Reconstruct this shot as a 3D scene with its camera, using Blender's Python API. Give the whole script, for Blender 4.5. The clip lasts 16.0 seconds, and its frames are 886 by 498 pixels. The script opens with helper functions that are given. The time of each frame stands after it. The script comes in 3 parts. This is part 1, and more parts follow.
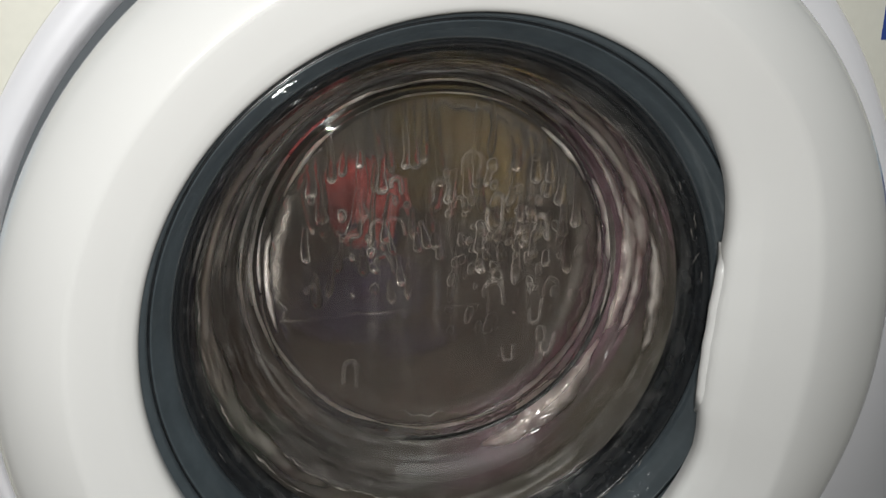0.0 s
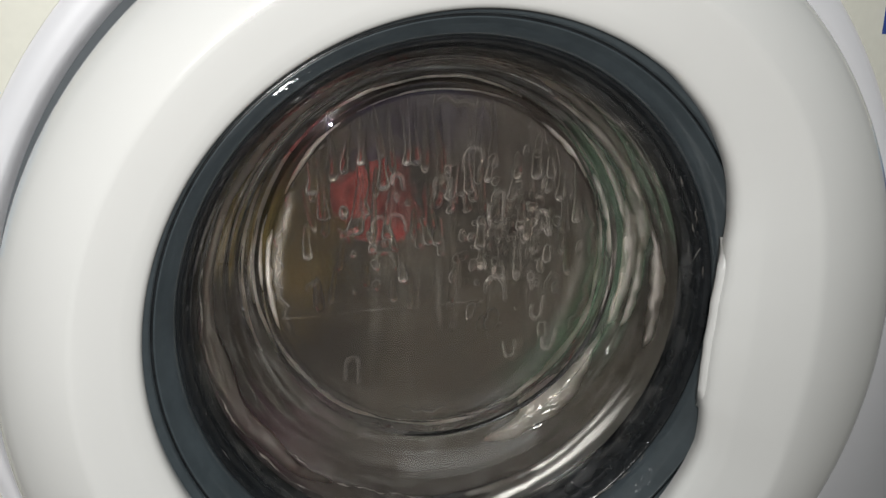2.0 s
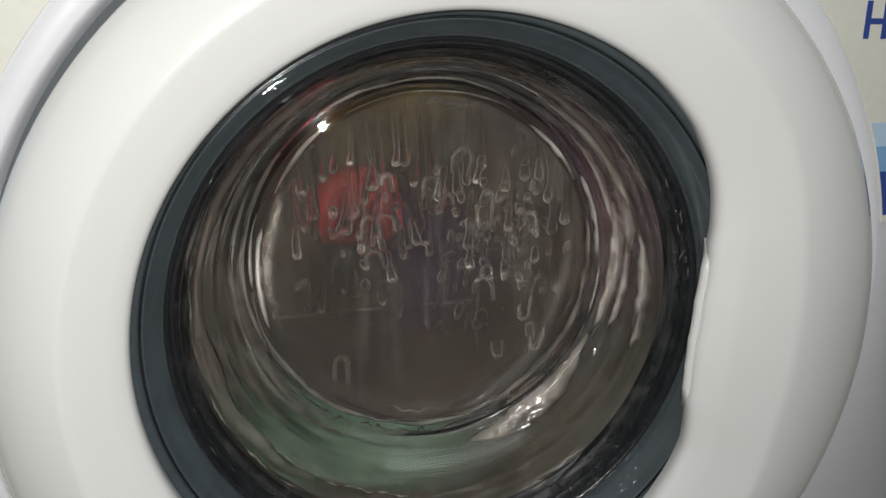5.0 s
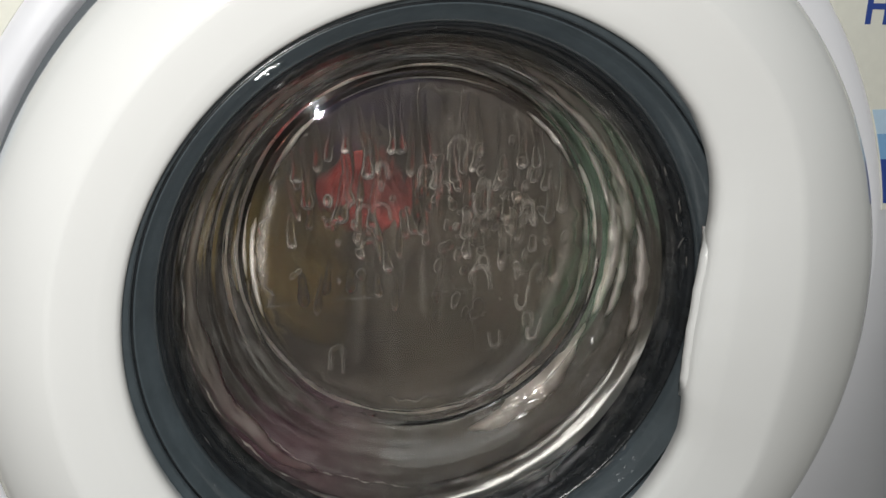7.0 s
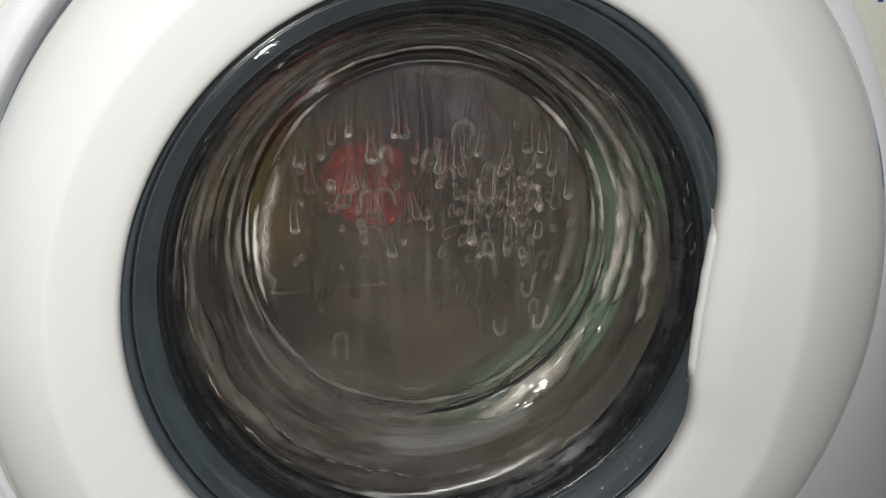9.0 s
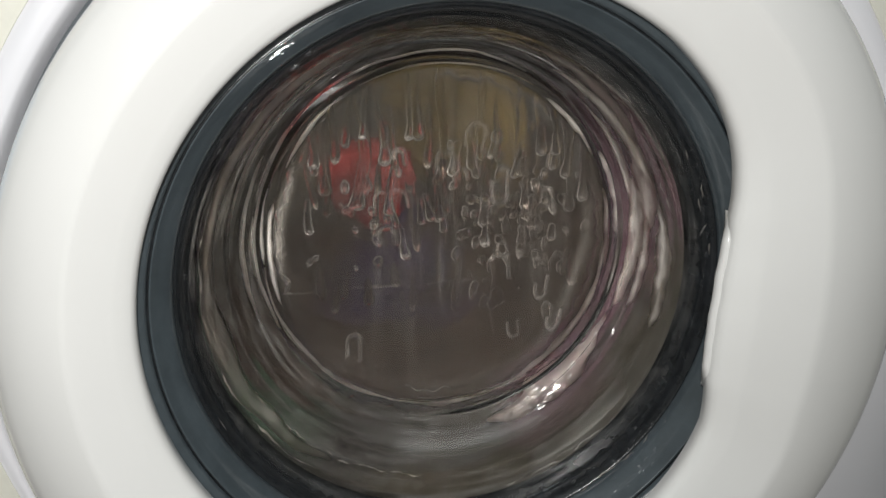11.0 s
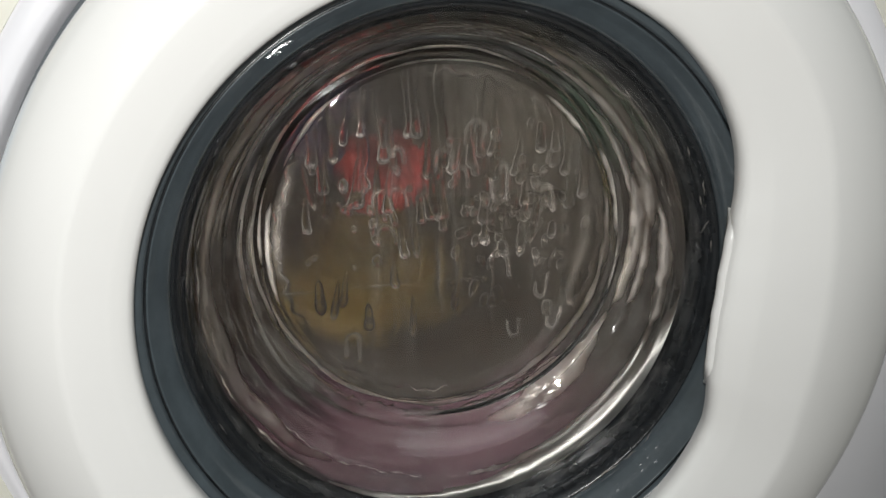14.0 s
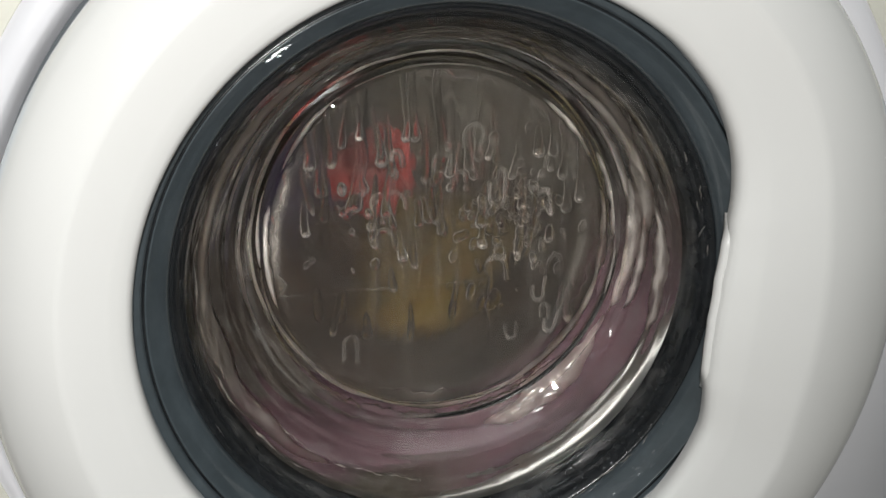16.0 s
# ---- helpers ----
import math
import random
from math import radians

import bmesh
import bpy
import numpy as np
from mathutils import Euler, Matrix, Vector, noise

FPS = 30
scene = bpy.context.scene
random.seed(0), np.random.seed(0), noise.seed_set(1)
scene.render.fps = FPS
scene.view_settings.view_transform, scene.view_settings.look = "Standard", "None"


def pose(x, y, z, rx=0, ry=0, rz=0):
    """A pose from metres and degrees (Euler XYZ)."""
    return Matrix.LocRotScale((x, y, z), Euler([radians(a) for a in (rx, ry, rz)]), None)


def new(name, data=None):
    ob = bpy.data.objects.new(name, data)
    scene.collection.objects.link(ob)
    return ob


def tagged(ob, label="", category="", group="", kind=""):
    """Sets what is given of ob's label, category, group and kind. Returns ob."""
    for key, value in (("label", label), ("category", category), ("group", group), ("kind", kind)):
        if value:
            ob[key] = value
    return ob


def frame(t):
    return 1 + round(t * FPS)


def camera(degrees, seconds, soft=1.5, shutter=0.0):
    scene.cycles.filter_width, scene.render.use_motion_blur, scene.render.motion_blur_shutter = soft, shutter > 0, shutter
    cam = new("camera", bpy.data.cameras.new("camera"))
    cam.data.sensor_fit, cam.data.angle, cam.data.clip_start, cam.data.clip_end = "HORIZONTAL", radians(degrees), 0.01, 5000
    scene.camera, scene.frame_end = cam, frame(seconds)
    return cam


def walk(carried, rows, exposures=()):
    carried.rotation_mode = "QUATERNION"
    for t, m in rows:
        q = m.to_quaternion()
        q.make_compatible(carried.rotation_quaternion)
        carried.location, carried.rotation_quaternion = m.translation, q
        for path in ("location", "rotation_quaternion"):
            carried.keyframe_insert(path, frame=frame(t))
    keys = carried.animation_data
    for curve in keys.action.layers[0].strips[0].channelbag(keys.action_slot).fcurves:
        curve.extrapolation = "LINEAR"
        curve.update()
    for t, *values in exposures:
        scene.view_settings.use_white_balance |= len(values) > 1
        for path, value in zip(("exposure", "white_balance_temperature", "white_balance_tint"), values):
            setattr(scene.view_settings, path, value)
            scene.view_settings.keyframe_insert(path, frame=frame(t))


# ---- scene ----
DOOR_Z = 0.46          # height of the door's middle over the floor
cam = camera(65, 16.0, soft=1.5, shutter=0.36)


def eye(x, y, z, yaw, pitch, roll):
    """Camera pose relative to the middle of the door; yaw to the right, pitch up."""
    return pose(x, y, z + DOOR_Z, 90 + pitch, 0, -yaw) @ pose(0, 0, 0, 0, 0, roll)


walk(cam, [
    (0, eye(-0.0921, -0.3147, 0.1326, 13.37, -14.57, -0.13)),
    (0.5, eye(-0.0921, -0.3143, 0.1325, 13.43, -14.69, -0.11)),
    (1, eye(-0.0923, -0.3131, 0.1307, 13.34, -14.68, -0.34)),
    (1.5, eye(-0.0928, -0.3137, 0.1326, 13.29, -14.86, -0.43)),
    (2, eye(-0.0937, -0.3145, 0.1333, 13.46, -14.96, -0.39)),
    (2.5, eye(-0.0955, -0.3143, 0.1333, 13.82, -14.85, -0.33)),
    (3, eye(-0.0960, -0.3177, 0.1363, 13.99, -14.94, -0.24)),
    (3.5, eye(-0.0966, -0.3199, 0.1374, 13.80, -14.61, -0.18)),
    (4, eye(-0.0920, -0.3231, 0.1368, 13.47, -14.49, -0.00)),
    (4.5, eye(-0.0906, -0.3217, 0.1326, 13.68, -14.40, 0.02)),
    (7, eye(-0.0882, -0.3169, 0.1292, 13.93, -15.29, -0.05)),
    (7.5, eye(-0.0883, -0.3157, 0.1296, 13.97, -15.39, -0.05)),
    (8, eye(-0.0888, -0.3160, 0.1286, 14.23, -15.36, -0.06)),
    (8.5, eye(-0.0852, -0.3153, 0.1247, 14.06, -15.17, -0.14)),
    (9, eye(-0.0836, -0.3158, 0.1198, 12.95, -15.31, -0.33)),
    (11.5, eye(-0.0828, -0.3175, 0.1168, 11.53, -14.72, -0.50)),
    (12, eye(-0.0806, -0.3174, 0.1160, 11.25, -14.70, -0.56)),
    (12.5, eye(-0.0799, -0.3173, 0.1165, 11.17, -14.94, -0.68)),
    (13, eye(-0.0787, -0.3168, 0.1158, 11.05, -14.89, -0.71)),
    (13.5, eye(-0.0808, -0.3156, 0.1169, 11.42, -15.01, -0.69)),
    (14, eye(-0.0855, -0.3124, 0.1190, 12.23, -15.28, -0.75)),
    (14.5, eye(-0.0928, -0.3082, 0.1224, 13.34, -15.48, -0.93)),
    (15, eye(-0.0895, -0.3117, 0.1210, 12.84, -15.19, -0.60)),
    (15.5, eye(-0.0875, -0.3133, 0.1202, 12.55, -15.06, -0.49)),
    (16, eye(-0.0863, -0.3133, 0.1198, 12.50, -15.07, -0.44)),
], exposures=((0, 0.0), (4.5, 0.0), (7, 0.14), (9, 0.16), (11.5, 0.22), (16, 0.22)))

# ---- light ----
world = bpy.data.worlds.new("dim_room")
world.use_nodes = True
scene.world = world
world.node_tree.nodes["Background"].inputs[0].default_value = (0.75, 0.85, 1.0, 1)
world.node_tree.nodes["Background"].inputs[1].default_value = 0.05


def lamp(name, kind, m, energy, color, size):
    data = bpy.data.lights.new(name, kind)
    data.energy, data.color = energy, color
    if kind == "AREA":
        data.size = size
    else:
        data.shadow_soft_size = size
    ob = new(name, data)
    ob.matrix_world = m
    return ob


lamp("phone_torch", "POINT", pose(-0.092, -0.335, 0.150 + DOOR_Z), 4.1, (0.985, 0.976, 0.958), 0.005)
# broad dim fill added overhead; no lamp is known there
lamp("ceiling_fill_light", "AREA", pose(0.2, -0.7, 2.43), 16.0, (0.90, 0.96, 1.0), 2.2)
scene.view_settings.exposure = 0.0

# ---- materials ----


def material(name, color, rough=0.5, metal=0.0, grain=0.0, grain_scale=200.0, stain=0.0, stain_scale=12.0,
             bump=0.0, bump_scale=300.0, coat=0.0, sheen=0.0):
    """Principled surface with fine grain, broad stains and relief."""
    m = bpy.data.materials.new(name)
    m.use_nodes = True
    nt = m.node_tree
    bsdf = nt.nodes["Principled BSDF"]
    bsdf.inputs["Roughness"].default_value = rough
    bsdf.inputs["Metallic"].default_value = metal
    bsdf.inputs["Coat Weight"].default_value = coat
    bsdf.inputs["Sheen Weight"].default_value = sheen
    coord = nt.nodes.new("ShaderNodeTexCoord")
    last = None
    rgb = nt.nodes.new("ShaderNodeRGB")
    rgb.outputs[0].default_value = (*color, 1)
    last = rgb.outputs[0]
    for amount, scale, detail in ((grain, grain_scale, 4), (stain, stain_scale, 6)):
        if amount:
            n = nt.nodes.new("ShaderNodeTexNoise")
            n.inputs["Scale"].default_value, n.inputs["Detail"].default_value = scale, detail
            nt.links.new(coord.outputs["Object"], n.inputs["Vector"])
            mr = nt.nodes.new("ShaderNodeMapRange")
            mr.inputs[1].default_value, mr.inputs[2].default_value = 0.3, 0.7
            mr.inputs[3].default_value, mr.inputs[4].default_value = 1 - amount, 1 + amount
            nt.links.new(n.outputs[0], mr.inputs[0])
            mix = nt.nodes.new("ShaderNodeVectorMath")
            mix.operation = "SCALE"
            nt.links.new(last, mix.inputs[0])
            nt.links.new(mr.outputs[0], mix.inputs["Scale"])
            last = mix.outputs[0]
    nt.links.new(last, bsdf.inputs["Base Color"])
    height = None
    if bump:
        n = nt.nodes.new("ShaderNodeTexNoise")
        n.inputs["Scale"].default_value, n.inputs["Detail"].default_value = bump_scale, 3
        nt.links.new(coord.outputs["Object"], n.inputs["Vector"])
        height = n.outputs[0]
    if height:
        b = nt.nodes.new("ShaderNodeBump")
        b.inputs["Strength"].default_value, b.inputs["Distance"].default_value = bump, 0.0015
        nt.links.new(height, b.inputs["Height"])
        nt.links.new(b.outputs[0], bsdf.inputs["Normal"])
    return m


def clear(name, color, ior, suds_light="", rough=0.0, patchy=0.35):
    """Clear glass or water; a named attribute says how milky bubbles and painted-in light make it."""
    m = bpy.data.materials.new(name)
    m.use_nodes = True
    nt = m.node_tree
    bsdf = nt.nodes["Principled BSDF"]
    bsdf.inputs["Base Color"].default_value = (*color, 1)
    bsdf.inputs["IOR"].default_value = ior
    bsdf.inputs["Roughness"].default_value = rough
    bsdf.inputs["Transmission Weight"].default_value = 1
    if suds_light:
        coord = nt.nodes.new("ShaderNodeTexCoord")
        stretch = nt.nodes.new("ShaderNodeVectorMath")
        stretch.operation, stretch.inputs[1].default_value = "MULTIPLY", (1.0, 1.0, 0.2)
        nt.links.new(coord.outputs["Object"], stretch.inputs[0])
        share = nt.nodes.new("ShaderNodeAttribute")
        share.attribute_name = suds_light
        n = nt.nodes.new("ShaderNodeTexNoise")
        n.inputs["Scale"].default_value, n.inputs["Detail"].default_value = 170, 5
        nt.links.new(stretch.outputs[0], n.inputs["Vector"])
        mr = nt.nodes.new("ShaderNodeMapRange")
        mr.inputs[1].default_value, mr.inputs[2].default_value = 0.3, 0.7
        mr.inputs[3].default_value, mr.inputs[4].default_value = 1 - patchy, 1 + patchy
        nt.links.new(n.outputs[0], mr.inputs[0])
        mul = nt.nodes.new("ShaderNodeMath")
        mul.operation = "MULTIPLY"
        nt.links.new(share.outputs["Fac"], mul.inputs[0])
        nt.links.new(mr.outputs[0], mul.inputs[1])
        sub = nt.nodes.new("ShaderNodeMath")
        sub.operation, sub.inputs[0].default_value, sub.use_clamp = "SUBTRACT", 1.0, True
        nt.links.new(mul.outputs[0], sub.inputs[1])
        nt.links.new(sub.outputs[0], bsdf.inputs["Transmission Weight"])
    return m


def milky(me, values):
    """Stores how milky the water is, from air bubbles and imitated light, point by point."""
    me.attributes.new("suds_light", "FLOAT", "POINT").data.foreach_set("value", np.asarray(values, dtype=np.float32))


WHITE = material("white_gloss_plastic", (0.79, 0.79, 0.77), 0.20, coat=0.7, stain=0.015, bump=0.012, bump_scale=500)
PANEL = material("white_enamel_panel", (0.80, 0.80, 0.83), 0.35, stain=0.02, bump=0.015, bump_scale=350)
GREY = material("grey_trim_plastic", (0.135, 0.150, 0.162), 0.45, grain=0.05, stain=0.05, bump=0.03)
SLATE = material("slate_bezel_plastic", (0.055, 0.070, 0.079), 0.30, grain=0.08, stain=0.15, stain_scale=40, bump=0.06, bump_scale=400, coat=0.8)
BLACK = material("black_rubber_and_shadow", (0.014, 0.016, 0.018), 0.22, grain=0.2, stain=0.3, stain_scale=60, bump=0.08)
RUBBER = material("grey_door_gasket", (0.028, 0.030, 0.032), 0.45, grain=0.15, stain=0.2, bump=0.05)
STEEL = material("drum_steel", (0.60, 0.60, 0.58), 0.50, 1.0, grain=0.05, stain=0.1)
WALL = material("painted_wall", (0.55, 0.54, 0.50), 0.8, grain=0.04, stain=0.06, stain_scale=2, bump=0.05)
FLOOR = material("tiled_floor", (0.30, 0.28, 0.26), 0.5, grain=0.08, stain=0.1, stain_scale=4, bump=0.05)
PAPER = material("cream_sticker_paper", (0.78, 0.77, 0.68), 0.5, grain=0.02, stain=0.03)
INK = material("dark_blue_ink", (0.03, 0.07, 0.30), 0.5, grain=0.03)
PALE = material("pale_blue_ink", (0.50, 0.66, 0.80), 0.5, grain=0.03)
MID = material("mid_blue_ink", (0.22, 0.42, 0.68), 0.5, grain=0.03)
GLASS = clear("door_glass", (0.96, 0.97, 0.97), 1.45)


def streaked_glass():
    """The bowl's wet side: glass with milky streaks drawn out down the flow."""
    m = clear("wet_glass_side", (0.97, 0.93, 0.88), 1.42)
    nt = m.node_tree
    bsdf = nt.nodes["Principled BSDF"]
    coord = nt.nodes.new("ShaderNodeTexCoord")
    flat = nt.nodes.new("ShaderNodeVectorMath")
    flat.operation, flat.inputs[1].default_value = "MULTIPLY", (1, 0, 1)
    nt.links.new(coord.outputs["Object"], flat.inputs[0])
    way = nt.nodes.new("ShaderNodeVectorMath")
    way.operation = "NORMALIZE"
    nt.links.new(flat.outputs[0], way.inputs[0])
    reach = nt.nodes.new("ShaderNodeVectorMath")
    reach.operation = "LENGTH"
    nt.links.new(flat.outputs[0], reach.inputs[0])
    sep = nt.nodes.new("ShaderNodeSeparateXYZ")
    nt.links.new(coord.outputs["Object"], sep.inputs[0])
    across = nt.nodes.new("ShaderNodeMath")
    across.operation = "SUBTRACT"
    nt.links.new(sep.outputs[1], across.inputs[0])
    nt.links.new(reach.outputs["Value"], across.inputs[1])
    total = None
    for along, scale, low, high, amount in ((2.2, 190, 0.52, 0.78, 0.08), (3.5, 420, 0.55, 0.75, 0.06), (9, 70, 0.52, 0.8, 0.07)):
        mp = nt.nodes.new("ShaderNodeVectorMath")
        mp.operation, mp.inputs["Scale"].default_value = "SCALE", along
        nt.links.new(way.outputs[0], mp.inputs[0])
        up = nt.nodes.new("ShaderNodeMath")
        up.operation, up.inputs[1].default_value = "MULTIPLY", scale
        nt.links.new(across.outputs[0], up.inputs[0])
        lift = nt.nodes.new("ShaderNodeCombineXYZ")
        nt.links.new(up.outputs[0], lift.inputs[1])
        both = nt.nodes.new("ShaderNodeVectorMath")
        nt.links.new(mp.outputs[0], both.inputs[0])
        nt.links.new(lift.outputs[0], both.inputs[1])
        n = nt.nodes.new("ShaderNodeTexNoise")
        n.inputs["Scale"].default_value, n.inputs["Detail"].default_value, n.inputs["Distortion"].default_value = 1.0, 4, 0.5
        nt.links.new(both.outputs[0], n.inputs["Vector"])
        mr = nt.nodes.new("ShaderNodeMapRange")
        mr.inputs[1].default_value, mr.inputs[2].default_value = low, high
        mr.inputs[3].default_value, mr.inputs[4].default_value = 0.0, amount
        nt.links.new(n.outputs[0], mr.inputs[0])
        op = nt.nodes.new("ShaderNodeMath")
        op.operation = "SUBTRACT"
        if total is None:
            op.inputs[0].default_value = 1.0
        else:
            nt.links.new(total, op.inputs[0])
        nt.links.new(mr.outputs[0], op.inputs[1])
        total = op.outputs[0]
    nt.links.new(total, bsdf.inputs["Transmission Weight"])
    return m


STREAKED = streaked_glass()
FROTH = material("froth", (0.34, 0.31, 0.28), 0.35, grain=0.5, grain_scale=260, stain=0.4, stain_scale=70)
FROTH.node_tree.nodes["Principled BSDF"].inputs["Transmission Weight"].default_value = 0.6
SUDS_LIGHT = clear("suds_light", (0.74, 0.69, 0.64), 1.12, "suds_light", 0.3, 0.85)
FILM = clear("running_water_film", (0.80, 0.75, 0.70), 1.36, "suds_light", 0.0, 0.65)
WATER = clear("water", (0.86, 0.82, 0.77), 1.36, "suds_light")
BEAD = clear("bead_water", (0.98, 0.98, 0.98), 1.40, "", 0.22)
GLINT = clear("glint_water", (0.98, 0.98, 0.98), 1.5, "", 0.13)

# ---- mesh helpers ----


def part(name, bm, mat, parent=None, label="", smooth=True):
    """Links a bmesh as one mesh object under a thing."""
    bmesh.ops.recalc_face_normals(bm, faces=bm.faces)
    me = bpy.data.meshes.new(name)
    bm.to_mesh(me)
    bm.free()
    me.materials.append(mat)
    if smooth:
        me.polygons.foreach_set("use_smooth", [True] * len(me.polygons))
    ob = new(name, me)
    if parent:
        ob.parent = parent
    return tagged(ob, label)


def loft(rings, closed=True, loop=False):
    """A skin over rings of equally many points; loop joins the last ring to the first."""
    bm = bmesh.new()
    vs = [[bm.verts.new(p) for p in ring] for ring in rings]
    n = len(rings[0])
    pairs = list(zip(vs, vs[1:])) + ([(vs[-1], vs[0])] if loop else [])
    for a, b in pairs:
        for i in range(n if closed else n - 1):
            j = (i + 1) % n
            bm.faces.new((a[i], a[j], b[j], b[i]))
    return bm


def ring(r, y, cx=0.0, cz=0.0, n=180):
    """A circle round the y axis; r may be a function of the angle in degrees."""
    out = []
    for i in range(n):
        a = 2 * math.pi * i / n
        rr = r(math.degrees(a)) if callable(r) else r
        out.append((cx + rr * math.cos(a), y, cz + rr * math.sin(a)))
    return out


def slab(outline, y0, y1):
    """A flat plate with that outline in x and z, between two depths."""
    bm = bmesh.new()
    a = [bm.verts.new((x, y0, z)) for x, z in outline]
    b = [bm.verts.new((x, y1, z)) for x, z in outline]
    bm.faces.new(a)
    bm.faces.new(b[::-1])
    for i in range(len(a)):
        j = (i + 1) % len(a)
        bm.faces.new((a[i], b[i], b[j], a[j]))
    return bm


def box(x0, x1, y0, y1, z0, z1):
    return slab([(x0, z0), (x1, z0), (x1, z1), (x0, z1)], y0, y1)


def sector(r0, r1, a0, a1, cx, cz, n=24):
    """Outline between two arcs, angles in degrees."""
    inner = [(cx + r0 * math.cos(radians(a0 + (a1 - a0) * i / n)), cz + r0 * math.sin(radians(a0 + (a1 - a0) * i / n))) for i in range(n + 1)]
    outer = [(cx + r1 * math.cos(radians(a1 + (a0 - a1) * i / n)), cz + r1 * math.sin(radians(a1 + (a0 - a1) * i / n))) for i in range(n + 1)]
    return inner + outer


# ---- the room ----
def room():
    for name, b in (("floor", (-2, 2, -2.5, 1.0, -0.1, 0)), ("ceiling", (-2, 2, -2.5, 1.0, 2.5, 2.6)),
                    ("wall_north", (-2, 2, 0.9, 1.0, 0, 2.5)), ("wall_south", (-2, 2, -2.5, -2.4, 0, 2.5)),
                    ("wall_west", (-2, -1.9, -2.4, 0.9, 0, 2.5)), ("wall_east", (1.9, 2, -2.4, 0.9, 0, 2.5))):
        ob = part(name, box(*b), FLOOR if name == "floor" else WALL, smooth=False)
        tagged(ob, "plain grey-brown tiled floor" if name == "floor" else "plain matt off-white painted surface", "room", kind="structure")


room()

# ---- the washing machine ----
SEAT = (0.0089, -0.0067)     # middle of the door's outer rim, off the bowl's axis
RIM = 0.2227


def hole_radius(deg):
    """The door's inner edge, drawn in where the handle sits."""
    d = (deg + 180) % 360 - 180
    return float(np.interp(d, (-75, -60, -45, -36, -30, -26, -20, -12, -5, 5, 12, 18, 22, 29, 34, 42, 55),
                           (0.156, 0.154, 0.149, 0.1455, 0.1425, 0.1380, 0.1305, 0.1262, 0.1245, 0.1262, 0.1305, 0.1345, 0.1393, 0.1461, 0.1496, 0.1535, 0.156)))


def washing_machine():
    thing = new("washing_machine")
    thing.location = (0, 0, DOOR_Z)
    tagged(thing, "white front-loading washing machine, spinning, door shut", "washing machine")
    # cabinet: sides, top and a front plate with a round opening
    outer = []
    n = 180
    for i in range(n):
        a = 2 * math.pi * i / n
        c, s = math.cos(a), math.sin(a)
        k = min(0.30 / max(abs(c), 1e-6), (0.39 if s > 0 else 0.46) / max(abs(s), 1e-6))
        outer.append((k * c, k * s))
    sx, sz = SEAT
    cx, cz = 0.0107, 0.0
    rings = [[(x, 0.60, z) for x, z in outer], [(x, 0.012, z) for x, z in outer], [(x * 0.985, 0.0, z * 0.985) for x, z in outer],
             ring(0.2408, 0.0, cx, cz), ring(0.2398, -0.0004, cx, cz), ring(0.2385, -0.0006, cx, cz), ring(0.2333, -0.0006, sx, sz),
             ring(0.2320, 0.0015, sx, sz), ring(0.2313, 0.008, sx, sz), ring(0.2310, 0.022, sx, sz)]
    bm = loft(rings)
    bm.verts.ensure_lookup_table()
    bm.faces.new(bm.verts[:n])
    part("cabinet", bm, PANEL, thing)
    part("door_seat", loft([ring(0.2312, 0.016, sx, sz), ring(0.226, 0.020, sx, sz), ring(0.205, 0.022, sx, sz), ring(0.17, 0.03), ring(0.168, 0.07)]), GREY, thing,
         "grey recessed seat round the door")
    return thing


MACHINE = washing_machine()


# the glass bowl from its rim to its end face: radius, depth, and how far its middle is off the axis
BOWL = np.array(((0.1445, 0.030, 0, 0), (0.1405, 0.046, 0, 0), (0.1365, 0.060, 0.002, 0.002), (0.1315, 0.073, 0.003, 0.005), (0.1262, 0.0825, 0.004, 0.008),
                 (0.1215, 0.0868, 0.004, 0.010), (0.1165, 0.0883, 0.004, 0.011), (0.1120, 0.0872, 0.004, 0.011), (0.1062, 0.0865, 0.004, 0.011)))


def wet_thickness(f, deg):
    """Glass and the water on it: moulded steps round the end face, slack waves along the wall, lumps where the water splashes."""
    a = radians(deg)
    c, s = math.cos(a), math.sin(a)
    fade = min(1, f / 3.6, (len(BOWL) - 1 - f) / 0.8)
    t = 0.0032
    for at, wide, high in ((3.35, 0.10, 0.0007), (4.15, 0.12, 0.0010), (5.05, 0.14, 0.0016), (5.85, 0.16, 0.0019), (6.75, 0.13, 0.0013)):
        sway = at + 0.12 * noise.noise(Vector((c * 1.2, s * 1.2, at * 7)))
        t += high * (1 + 0.35 * noise.noise(Vector((c * 2, s * 2, at * 3)))) * math.exp(-((f - sway) / wide) ** 2)
    t += 0.0010 * fade * noise.noise(Vector((c * 2.6, f * 1.7, s * 2.6))) + 0.0004 * fade * noise.noise(Vector((c * 6, f * 4.2, s * 6)))
    splash = math.exp(-((deg - 255) / 36) ** 2) + 0.1 * math.exp(-(((deg + 180) % 360 - 195) / 22) ** 2)
    splash *= min(1.0, max(0.0, 6.2 - f))
    t += 0.0016 * fade * splash * noise.noise(Vector((c * 24, f * 1.4, s * 24))) + 0.0010 * fade * splash * noise.noise(Vector((c * 52, f * 2.2, s * 52)))
    return t


def wall_point(f, deg, off):
    """A point of the bowl: off None gives its dry side, else that far beyond its wet side."""
    r, y, cx, cz = (float(np.interp(f, range(len(BOWL)), BOWL[:, k])) for k in range(4))
    t = 0.0 if off is None else wet_thickness(f, deg) + off
    a = radians(deg)
    return cx + (r - t) * math.cos(a), y + t, cz + (r - t) * math.sin(a)


